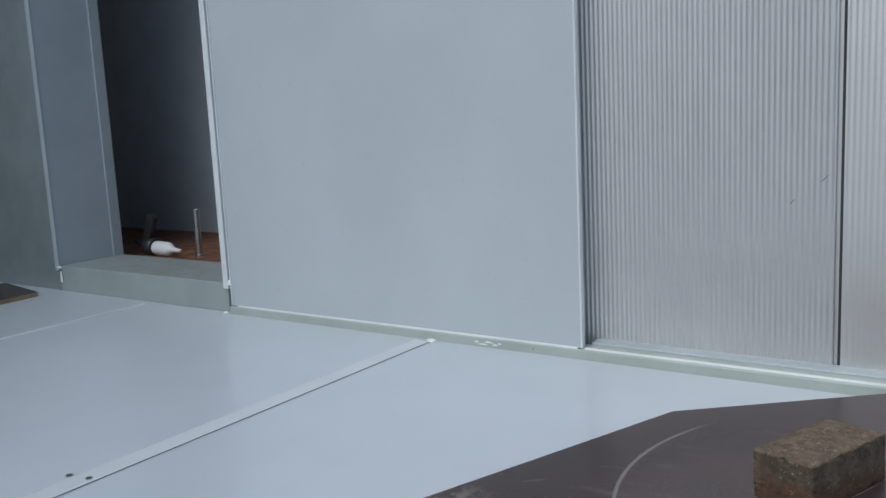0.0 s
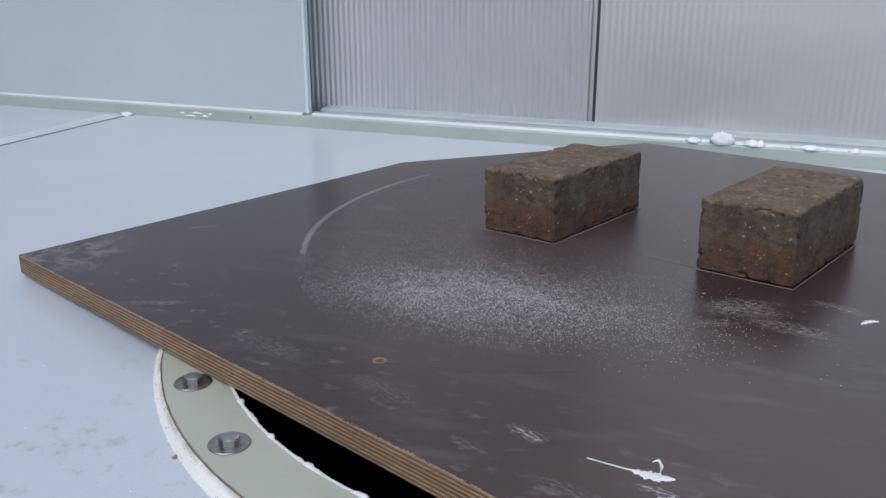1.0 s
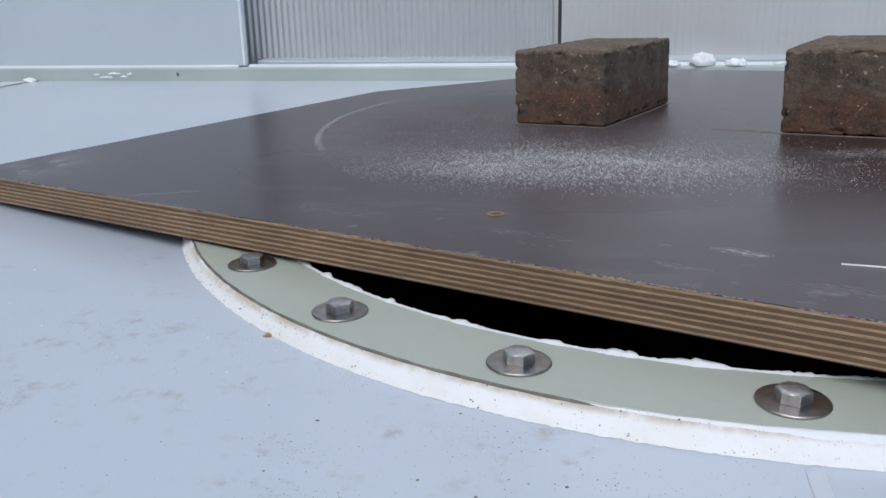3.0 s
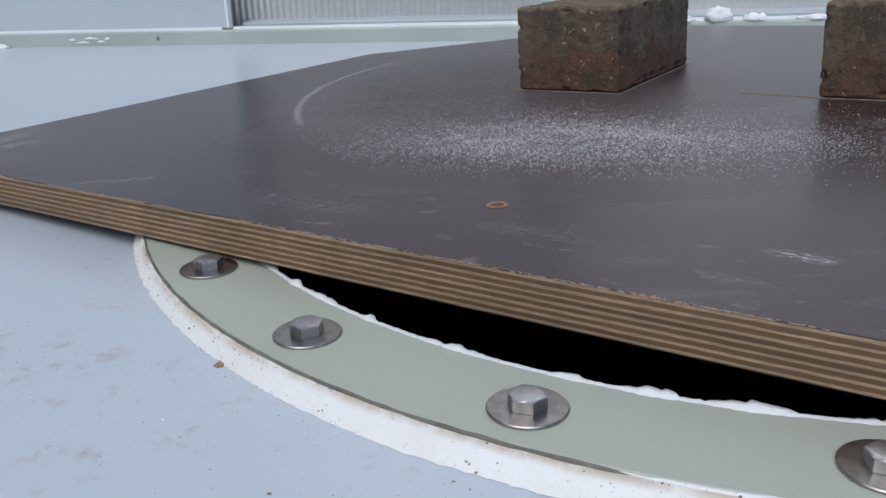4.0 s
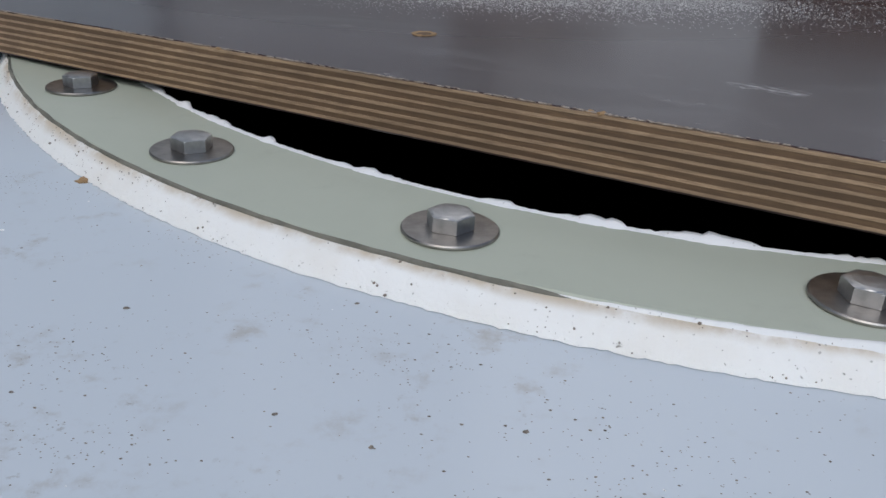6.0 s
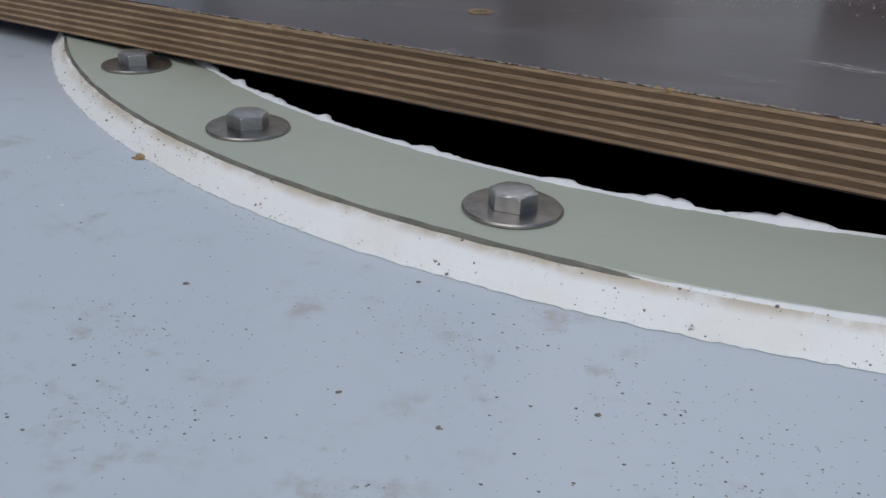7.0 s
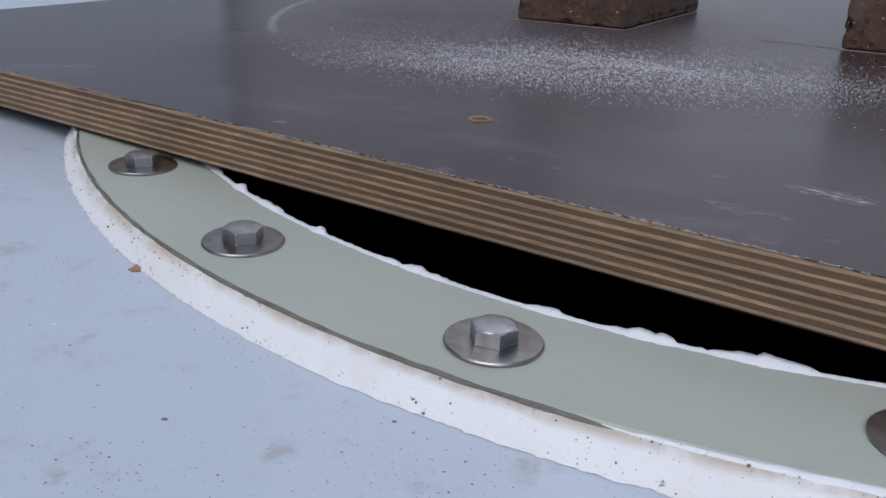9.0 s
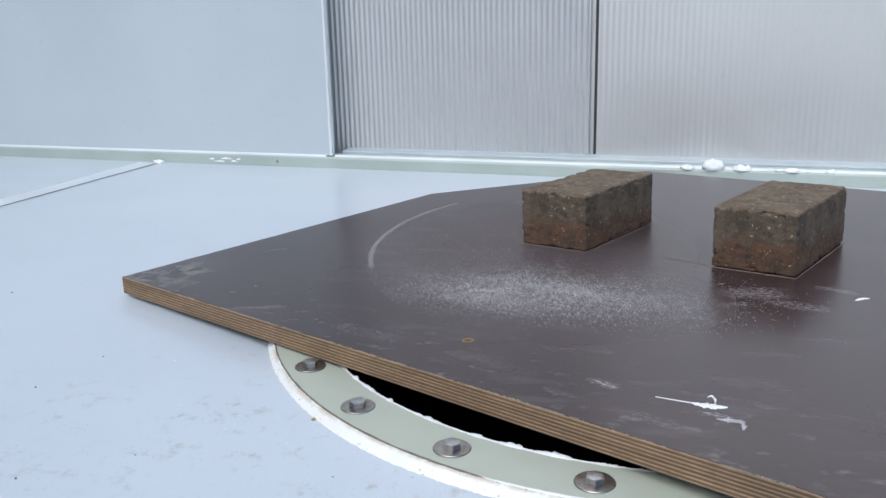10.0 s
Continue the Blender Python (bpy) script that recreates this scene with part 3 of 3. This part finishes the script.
def grains(count, seed):
    """Pale dust grains, thickest in a heap in front of the first brick."""
    pick = random.Random(seed)
    verts, faces = [], []
    for _ in range(count):
        while True:
            heap = pick.random() < 0.84
            if heap:
                u, v = pick.gauss(0.160, 0.092), pick.gauss(1.210, 0.050)
            else:
                u, v = pick.gauss(0.050, 0.11), pick.gauss(1.365, 0.13)
            near = math.hypot(u - 0.373, v - 1.514)
            clump = 0.62 + 0.5 * noise.noise((u * 13, v * 13, 3)) + 0.3 * noise.noise((u * 60, v * 60, 1))
            if near < 0.525 and pick.random() < clump * min(1.0, max(0.0, (v - 1.085 + 0.05 * u) / 0.07)):
                break
        r = pick.uniform(0.00026, 0.00054) * (1.0 if heap else 0.8)
        a = pick.uniform(0, 6.28)
        k = len(verts)
        for n in range(4):
            b = a + n * math.pi / 2
            e = r * pick.uniform(0.85, 1.15)
            verts.append((u + e * math.cos(b), v + e * math.sin(b), 0.00005))
        verts.append((u, v, r * 0.55))
        faces += [(k + n, k + (n + 1) % 4, k + 4) for n in range(4)]
    me = bpy.data.meshes.new("dust")
    me.from_pydata(verts, [], faces)
    me.materials.append(GRAIN)
    ob = new("dust", me)
    ob.parent = board
    return tagged(ob, "fine pale dust grains on the board", kind="stuff")


grains(32000, 4)

# ---- two pavers on the board ----
def build_brick(length, width, height, seed, m, label):
    bm = bmesh.new()
    bmesh.ops.create_cube(bm, size=1.0)
    bmesh.ops.subdivide_edges(bm, edges=bm.edges[:], cuts=47, use_grid_fill=True)
    half = Vector((length / 2, width / 2, height / 2))
    r = 0.0026
    for v in bm.verts:
        p = Vector((v.co.x * length, v.co.y * width, v.co.z * height))
        core = Vector([max(-h + r, min(h - r, c)) for c, h in zip(p, half)])
        out = p - core
        if out.length > 1e-9:
            p = core + out.normalized() * min(r, out.length * 1.0 if max(abs(c) for c in out) < r * 0.2 else r)
        edge = sum(1 for c, h in zip(p, half) if abs(c) > h - 0.006)
        q = p + Vector((seed * 0.7, seed * 0.3, 0))
        chip = max(0.0, noise.noise(q * 130) - 0.12) * (0.0090 if edge > 1 else 0.0012)
        n = out.normalized() if out.length > 1e-9 else Vector((0, 0, 0))
        p -= n * chip
        p += n * (0.0005 * noise.noise(q * 38) + 0.0006 * noise.noise(q * 190))
        if p.z < -half.z + 0.0015:
            p.z = max(p.z, -half.z)
        v.co = p + Vector((0, 0, half.z))
    bmesh.ops.recalc_face_normals(bm, faces=bm.faces)
    return thing("paving_brick", bm, BRICK, label, "brick", "", "bricks weighing down the board", m, True)


def on_board(u, v, turn, length=0.208, width=0.104):
    """A brick's pose on the board from its near corner and its turn in degrees."""
    a = radians(turn)
    along, left = Vector((-math.sin(a), math.cos(a))), Vector((-math.cos(a), -math.sin(a)))
    mid = Vector((u, v)) + along * length / 2 + left * width / 2
    return BOARD @ pose(mid.x, mid.y, 0.0003, 0, 0, turn + 90)


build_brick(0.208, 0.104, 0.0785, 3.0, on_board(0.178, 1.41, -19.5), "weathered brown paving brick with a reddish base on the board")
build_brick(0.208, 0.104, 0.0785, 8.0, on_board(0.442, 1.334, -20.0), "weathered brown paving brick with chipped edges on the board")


def base_line(u, v, turn, seed):
    """A pale line of dust along the foot of a brick."""
    a = radians(turn)
    along, left = Vector((-math.sin(a), math.cos(a))), Vector((-math.cos(a), -math.sin(a)))
    p = Vector((u, v)) - along * 0.002 - left * 0.002
    part("dust_line", smear((p + left * 0.108, p + left * 0.05, p), 0.0006, seed, 0.0006), DUSTY, board, "pale line of dust")
    part("dust_line", smear((p, p + along * 0.1, p + along * 0.212), 0.0006, seed + 1, 0.0006), DUSTY, board, "pale line of dust")


base_line(0.178, 1.41, -19.5, 21)
base_line(0.442, 1.334, -20.0, 23)

# ---- back wall ----
X_OPEN0, X_OPEN1, SILL = -2.92, -1.905, 0.105
TOP = 2.6
wall = empty("wall_back", pose(0, 0, 0), "panelled back wall with a doorway and a sliding panel", "wall", kind="structure")
part("wall_section", box(-6.0, X_OPEN0, WALL_Y + 0.012, WALL_Y + 0.31, 0.0, TOP), WALL, wall, "darker grey wall section")
part("lintel", box(X_OPEN0, X_OPEN1, WALL_Y + 0.012, WALL_Y + 0.31, 2.1, TOP), WALL, wall)
part("wall_core", box(X_OPEN1, -0.62, WALL_Y + 0.044, WALL_Y + 0.31, 0.0, TOP), REVEAL, wall)
part("wall_core", box(-0.62, 6.0, WALL_Y + 0.095, WALL_Y + 0.31, 0.0, TOP), RIBBED, wall)
part("door_sill", box(X_OPEN0 + 0.001, X_OPEN1 - 0.001, WALL_Y + 0.010, WALL_Y + 0.310, 0.0, SILL, 0.004), SILL_GREY, wall, "green-grey raised door sill")
part("door_reveal", box(X_OPEN0 - 0.004, X_OPEN0 + 0.004, WALL_Y + 0.006, WALL_Y + 0.312, SILL, 2.1, 0.001), REVEAL, wall, "pale door reveal")
part("door_reveal", box(X_OPEN1 - 0.006, X_OPEN1 + 0.002, WALL_Y + 0.014, WALL_Y + 0.312, SILL, 2.1, 0.001), REVEAL, wall, "pale door reveal")
part("corner_trim", box(X_OPEN0 - 0.020, X_OPEN0 + 0.006, WALL_Y + 0.002, WALL_Y + 0.012, SILL - 0.02, 2.1, 0.002), PALE, wall, "thin pale corner trim")
part("inner_trim", box(X_OPEN0 + 0.0045, X_OPEN0 + 0.014, WALL_Y + 0.262, WALL_Y + 0.310, SILL, 2.1, 0.002), PALE, wall, "thin pale door stop")
part("door_trim", box(X_OPEN1 - 0.014, X_OPEN1 + 0.012, WALL_Y + 0.000, WALL_Y + 0.013, 0.085, 2.1, 0.003), TRIM, wall, "thin white door trim")

# sliding leaf
leaf = empty("sliding_panel", pose(0, 0, 0), "smooth pale grey sandwich panel leaning flat on the ribbed wall", "panel")
# dark core colour imitates the shaded recess behind the panel edge
part("backing", box(-1.870, -0.600, WALL_Y + 0.0152, WALL_Y + 0.043, 0.032, TOP - 0.06), GAP, leaf, "set-back panel core, coloured dark for the shade behind the edge")
part("face", box(-1.876, -0.5515, WALL_Y + 0.002, WALL_Y + 0.015, 0.0285, TOP - 0.05, 0.0015), PANEL, leaf)
part("edge_strip", box(-0.551, -0.5455, WALL_Y - 0.001, WALL_Y + 0.015, 0.0285, TOP - 0.05, 0.0015), TRIM, leaf, "narrow white edge strip")
part("edge_strip", box(-1.882, -1.8765, WALL_Y - 0.001, WALL_Y + 0.015, 0.0285, TOP - 0.05, 0.0015), TRIM, leaf, "narrow white edge strip")


def ribs(x0, x1, y, depth, pitch, z0, z1):
    """A finely corrugated metal sheet with rounded waves."""
    bm = bmesh.new()
    xs = []
    n = int((x1 - x0) / pitch)
    for i in range(n * 8 + 1):
        wave_part = math.sin(2 * math.pi * i / 8)
        xs.append((x0 + i * pitch / 8, depth * 0.5 * (1 + math.copysign(abs(wave_part) ** 0.7, wave_part))))
    low = [bm.verts.new((x, y + d, z0)) for x, d in xs]
    high = [bm.verts.new((x, y + d, z1)) for x, d in xs]
    for i in range(len(xs) - 1):
        bm.faces.new((low[i], low[i + 1], high[i + 1], high[i]))
    return bm


RIB_Y = WALL_Y + 0.085
part("ribbed_sheet", ribs(-0.618, 0.0585, RIB_Y, 0.0028, 0.0128, 0.02, TOP), RIBBED, wall, "finely ribbed silver-grey sheet", smooth=True)
part("ribbed_sheet", ribs(0.0645, 5.9, RIB_Y, 0.0005, 0.0128, 0.02, TOP), RIBBED, wall, "finely ribbed silver-grey sheet", smooth=True)
part("panel_joint", box(0.0575, 0.0655, RIB_Y + 0.0043, RIB_Y + 0.0075, 0.02, TOP), GAP, wall, "dark open panel joint")


def skirting(x0, x1, y, height, depth, seed):
    """A low profile with a sloping top lip."""
    bm = bmesh.new()
    rows = []
    n = int((x1 - x0) / 0.03)
    for i in range(n + 1):
        x = x0 + (x1 - x0) * i / n
        e = 0.0006 * noise.noise((x * 6, seed, 0))
        rows.append([bm.verts.new((x, y - d + e, z)) for d, z in ((0.0, 0.0), (-0.001, height - 0.003), (-0.003, height), (-depth, height + 0.002), (-depth, 0.0))])
    for p, q in zip(rows, rows[1:]):
        for k in range(4):
            bm.faces.new((p[k], p[k + 1], q[k + 1], q[k]))
    return bm


base = empty("baseboard", pose(0, 0, 0), "low green-grey skirting profile along the wall", "baseboard", kind="structure")
part("profile", skirting(X_OPEN1 + 0.02, 5.9, WALL_Y - 0.008, 0.026, 0.052, 1), PROFILE, base)
part("top_bead", skirting(-1.85, -0.56, WALL_Y - 0.004, 0.0295, 0.008, 2), TRIM, base, "thin white sealant bead")
part("top_bead", skirting(-0.54, 5.9, WALL_Y + 0.000, 0.029, 0.006, 3), TRIM, base, "thin white upper lip")
part("ledge", skirting(-0.54, 5.9, WALL_Y + 0.044, 0.034, 0.046, 4), PALE, base, "narrow grey ledge")
part("screw", lathe([(0.0036, 0.0), (0.003, 0.0012), (0.001, 0.0016)], 16), WASHER, base, m=pose(-0.689, WALL_Y - 0.008, 0.013, 90, 0, 0))

for x, w, z, seed in ((-0.87, 0.010, 0.016, 1), (-0.85, 0.016, 0.011, 2), (-0.83, 0.018, 0.018, 3), (-0.81, 0.012, 0.012, 4), (-0.795, 0.008, 0.017, 5)):
    part("sealant_smear", blob((w * 0.75, 0.0014, 0.0034), seed, 2, 0.8), FOAM, base, "white sealant smear", m=pose(x, WALL_Y - 0.0085, z - 0.004))

# sealant lumps left along the skirting
for x, y, size, seed in (
    (-1.018, 2.106, (0.020, 0.012, 0.008), 1),
    (0.268, 2.095, (0.016, 0.010, 0.009), 2),
    (0.318, 2.085, (0.026, 0.018, 0.021), 3),
    (0.372, 2.080, (0.020, 0.012, 0.011), 4),
    (0.386, 2.092, (0.012, 0.008, 0.010), 5),
    (0.470, 2.074, (0.036, 0.010, 0.007), 6),
    (0.478, 2.082, (0.013, 0.009, 0.008), 7),
    (0.545, 2.076, (0.014, 0.008, 0.007), 8),
    (0.765, 2.080, (0.026, 0.012, 0.014), 9),
    (0.850, 2.074, (0.030, 0.012, 0.007), 10),
    (-1.898, 2.112, (0.014, 0.010, 0.008), 11),
):
    thing("sealant_lump", blob([0.75 * v for v in size], seed, 3, 0.55, 0.35), FOAM, "rough white lump of dried sealant by the skirting", "sealant", "", "sealant lumps along the wall", pose(x, y if x < 0 else WALL_Y - 0.002, 0.0 if x < 0 else 0.0255), True)
for x, z, w, h in ((-1.892, 0.108, 0.020, 0.016), (-2.915, 0.100, 0.022, 0.010), (-2.905, 0.06, 0.008, 0.045)):
    part("sealant_smear", blob((w, 0.004, h), x * 3, 2, 0.6), FOAM, wall, "white sealant smear", m=pose(x, WALL_Y + 0.004, z - h * 0.5))

# scratch on the ribbed sheet
for x, z, l, turn in ((0.024, 0.469, 0.020, -48), (-0.045, 0.415, 0.014, -52)):
    part("scratch", box(-l / 2, l / 2, -0.0008, 0.0004, -0.0010, 0.0010, 0.0006), WALL, wall, "short faint scratch", m=pose(x, RIB_Y - 0.0003, z, 0, turn, 0))

# unseen wall closing the left side, added to darken the ribbed sheet's reflections
thing("wall_left_unseen", box(-3.62, -3.42, -11.0, WALL_Y + 0.011, 0.0, 4.2), DARK_WALL, "dark grey plain side wall, unseen, added to darken reflections", "wall", "structure")

# ---- the dark space behind the doorway ----
BACK = WALL_Y + 0.31
room = empty("wall_closet", pose(0, 0, 0), "dim grey walls of the small space behind the doorway", "wall", kind="structure")
part("rear", box(-4.2, -0.6, BACK + 0.75, BACK + 0.85, -0.05, TOP), CLOSET, room)
part("side", box(-4.2, -4.1, BACK + 0.001, BACK + 0.75, -0.05, TOP), CLOSET, room)
part("side", box(-0.7, -0.6, BACK + 0.001, BACK + 0.75, -0.05, TOP), CLOSET, room)
thing("ceiling", box(-4.2, -0.6, BACK + 0.001, BACK + 0.85, TOP, TOP + 0.08), WALL, "grey ceiling of the small dark space", "ceiling", "structure")
thing("closet_floor", box(-4.09, -0.71, BACK + 0.002, BACK + 0.748, -0.05, 0.085), RUST, "red-brown boarded floor behind the doorway", "floor", "structure")

pipe = empty("metal_pipe", pose(-2.60, 2.60, 0.085), "short upright grey metal pipe", "pipe")
part("tube", lathe([(0.013, 0.0), (0.013, 0.205), (0.011, 0.207), (0.010, 0.205), (0.010, 0.02)], 24), STEEL, pipe)
part("collar", lathe([(0.022, 0.0), (0.022, 0.008), (0.014, 0.012)], 24), STEEL, pipe)

bottle = empty("sealant_gun", pose(-2.86, 2.56, 0.085), "black caulking gun with a white cartridge lying down", "caulking gun")
part("cartridge", lathe([(0.001, 0.0), (0.030, 0.001), (0.031, 0.01), (0.031, 0.10), (0.024, 0.118), (0.013, 0.128), (0.007, 0.20), (0.001, 0.201)], 24), FOAM, bottle, "white cartridge", m=pose(0.02, 0, 0.033, 0, 90, -8), smooth=True)
part("carriage", lathe([(0.001, -0.03), (0.030, -0.03), (0.040, -0.01), (0.040, 0.06), (0.033, 0.06)], 24), BLACK, bottle, m=pose(-0.03, 0.005, 0.036, 0, 90, -8), smooth=True)
part("grip", box(-0.024, 0.024, -0.016, 0.016, -0.02, 0.16, 0.008), BLACK, bottle, m=pose(-0.05, 0.0, 0.03, 0, 24, 0))
part("trigger", box(-0.006, 0.006, -0.008, 0.008, -0.01, 0.10, 0.003), BLACK, bottle, m=pose(-0.04, 0.0, 0.01, 0, -60, 0))

# another sheet of plywood on the floor
sheet = empty("plywood_offcut", pose(-2.905, 2.02, 0.0005, 0, 0, 0), "small brown film-faced plywood offcut flat on the floor", "board")


def offcut(z0, z1, inset):
    bm = bmesh.new()
    pts = [(-inset, 0.0), (-0.34, 0.062 - inset), (-0.47, -0.10), (-0.30, -0.58), (0.03 - inset, -0.30 + inset)]
    low, high = [[bm.verts.new((x, y, z)) for x, y in pts] for z in (z0, z1)]
    bm.faces.new(low)
    bm.faces.new(high)
    for i in range(len(pts)):
        j = (i + 1) % len(pts)
        bm.faces.new((low[i], low[j], high[j], high[i]))
    return bm


part("core", offcut(0.0, 0.017, 0.0), PLY_LIGHT, sheet)
part("film_face", offcut(0.0172, 0.0182, 0.001), FILM, sheet, "brown film face")

# ---- dirt on the floor ----
rng = random.Random(11)


def crumbs(count, where, size, name, label, material=GRIT):
    bm = bmesh.new()
    for _ in range(count):
        x, y = where()
        s = rng.uniform(*size) * rng.choice((0.6, 0.8, 1.0, 1.0, 1.5))
        a = rng.uniform(0, 6.28)
        pts = []
        for k in range(6):
            b = a + k * math.pi / 3
            r = s * rng.uniform(0.5, 1.2)
            pts.append(Vector((x + r * math.cos(b) * 1.3, y + r * math.sin(b), 0.0001)))
        top = bm.verts.new((x + s * rng.uniform(-0.3, 0.3), y + s * rng.uniform(-0.3, 0.3), s * rng.uniform(0.4, 0.9)))
        ring = [bm.verts.new(p) for p in pts]
        for k in range(6):
            bm.faces.new((ring[k], ring[(k + 1) % 6], top))
    return thing(name, bm, material, label, "dirt", "stuff")


HEAPS = [(rng.gauss(0.10, 0.16), rng.uniform(0.68, 0.92), rng.uniform(0.006, 0.03)) for _ in range(46)]


def near_ring():
    while True:
        if rng.random() < 0.6:
            cx, cy, spread = rng.choice(HEAPS)
            x, y = rng.gauss(cx, spread), rng.gauss(cy, spread * 0.6)
        else:
            x, y = rng.gauss(0.10, 0.20), rng.uniform(0.45, 1.05)
        gap = math.hypot(x - CX, y - CY) - R_FILLET
        if gap > 0.0015 and (gap > 0.004 or rng.random() < 0.6):
            return x, y


def wide_floor():
    while True:
        x, y = rng.uniform(-1.2, 0.9), rng.uniform(0.1, 2.05)
        if math.hypot(x - CX, y - CY) > R_FILLET + 0.01:
            return x, y


crumbs(5200, near_ring, (0.00010, 0.00028), "floor_grit", "fine dark grit scattered on the pale floor")
crumbs(200, wide_floor, (0.0003, 0.0008), "floor_crumbs", "scattered dark crumbs on the pale floor")
crumbs(40, near_ring, (0.0003, 0.0008), "white_crumbs", "small white sealant crumbs on the floor", FOAM)
for x, y, s in ((0.076, 0.815, 0.0016), (0.138, 0.832, 0.0012), (0.069, 0.771, 0.0011), (0.132, 0.775, 0.0013), (0.190, 0.780, 0.0015), (0.087, 0.861, 0.0012), (-0.561, 1.142, 0.003), (-0.293, 0.893, 0.003), (-0.281, 0.981, 0.0026), (-0.103, 0.801, 0.002), (-0.173, 0.740, 0.003)):
    thing("dirt_crumb", blob((0.55 * s, 0.36 * s, 0.25 * s), x * 50, 2, 0.6, 0.3), GRIT, "dark crumb of dirt on the pale floor", "dirt", "", "loose crumbs", pose(x, y, 0.0, 0, 0, 200 * x))
for r, a, s, mat in ((0.4765, -105.3, 0.0016, RAW_WOOD), (0.4760, -101.3, 0.0022, GRIT), (0.4775, -90.0, 0.0012, GRIT), (0.4760, -86.0, 0.0013, GRIT), (0.4800, -126.1, 0.0024, RAW_WOOD), (0.4750, -131.0, 0.0012, GRIT), (0.4765, -109.0, 0.0010, GRIT)):
    h = 0.0046 * max(0.0, (R_FILLET - 0.001 - r) / 0.006)
    part("dirt_spot", blob((1.3 * s, s, 0.45 * s), a, 2, 0.6), mat, flange, "dark spot of dirt", m=pose(r * math.cos(radians(a)), r * math.sin(radians(a)), h))
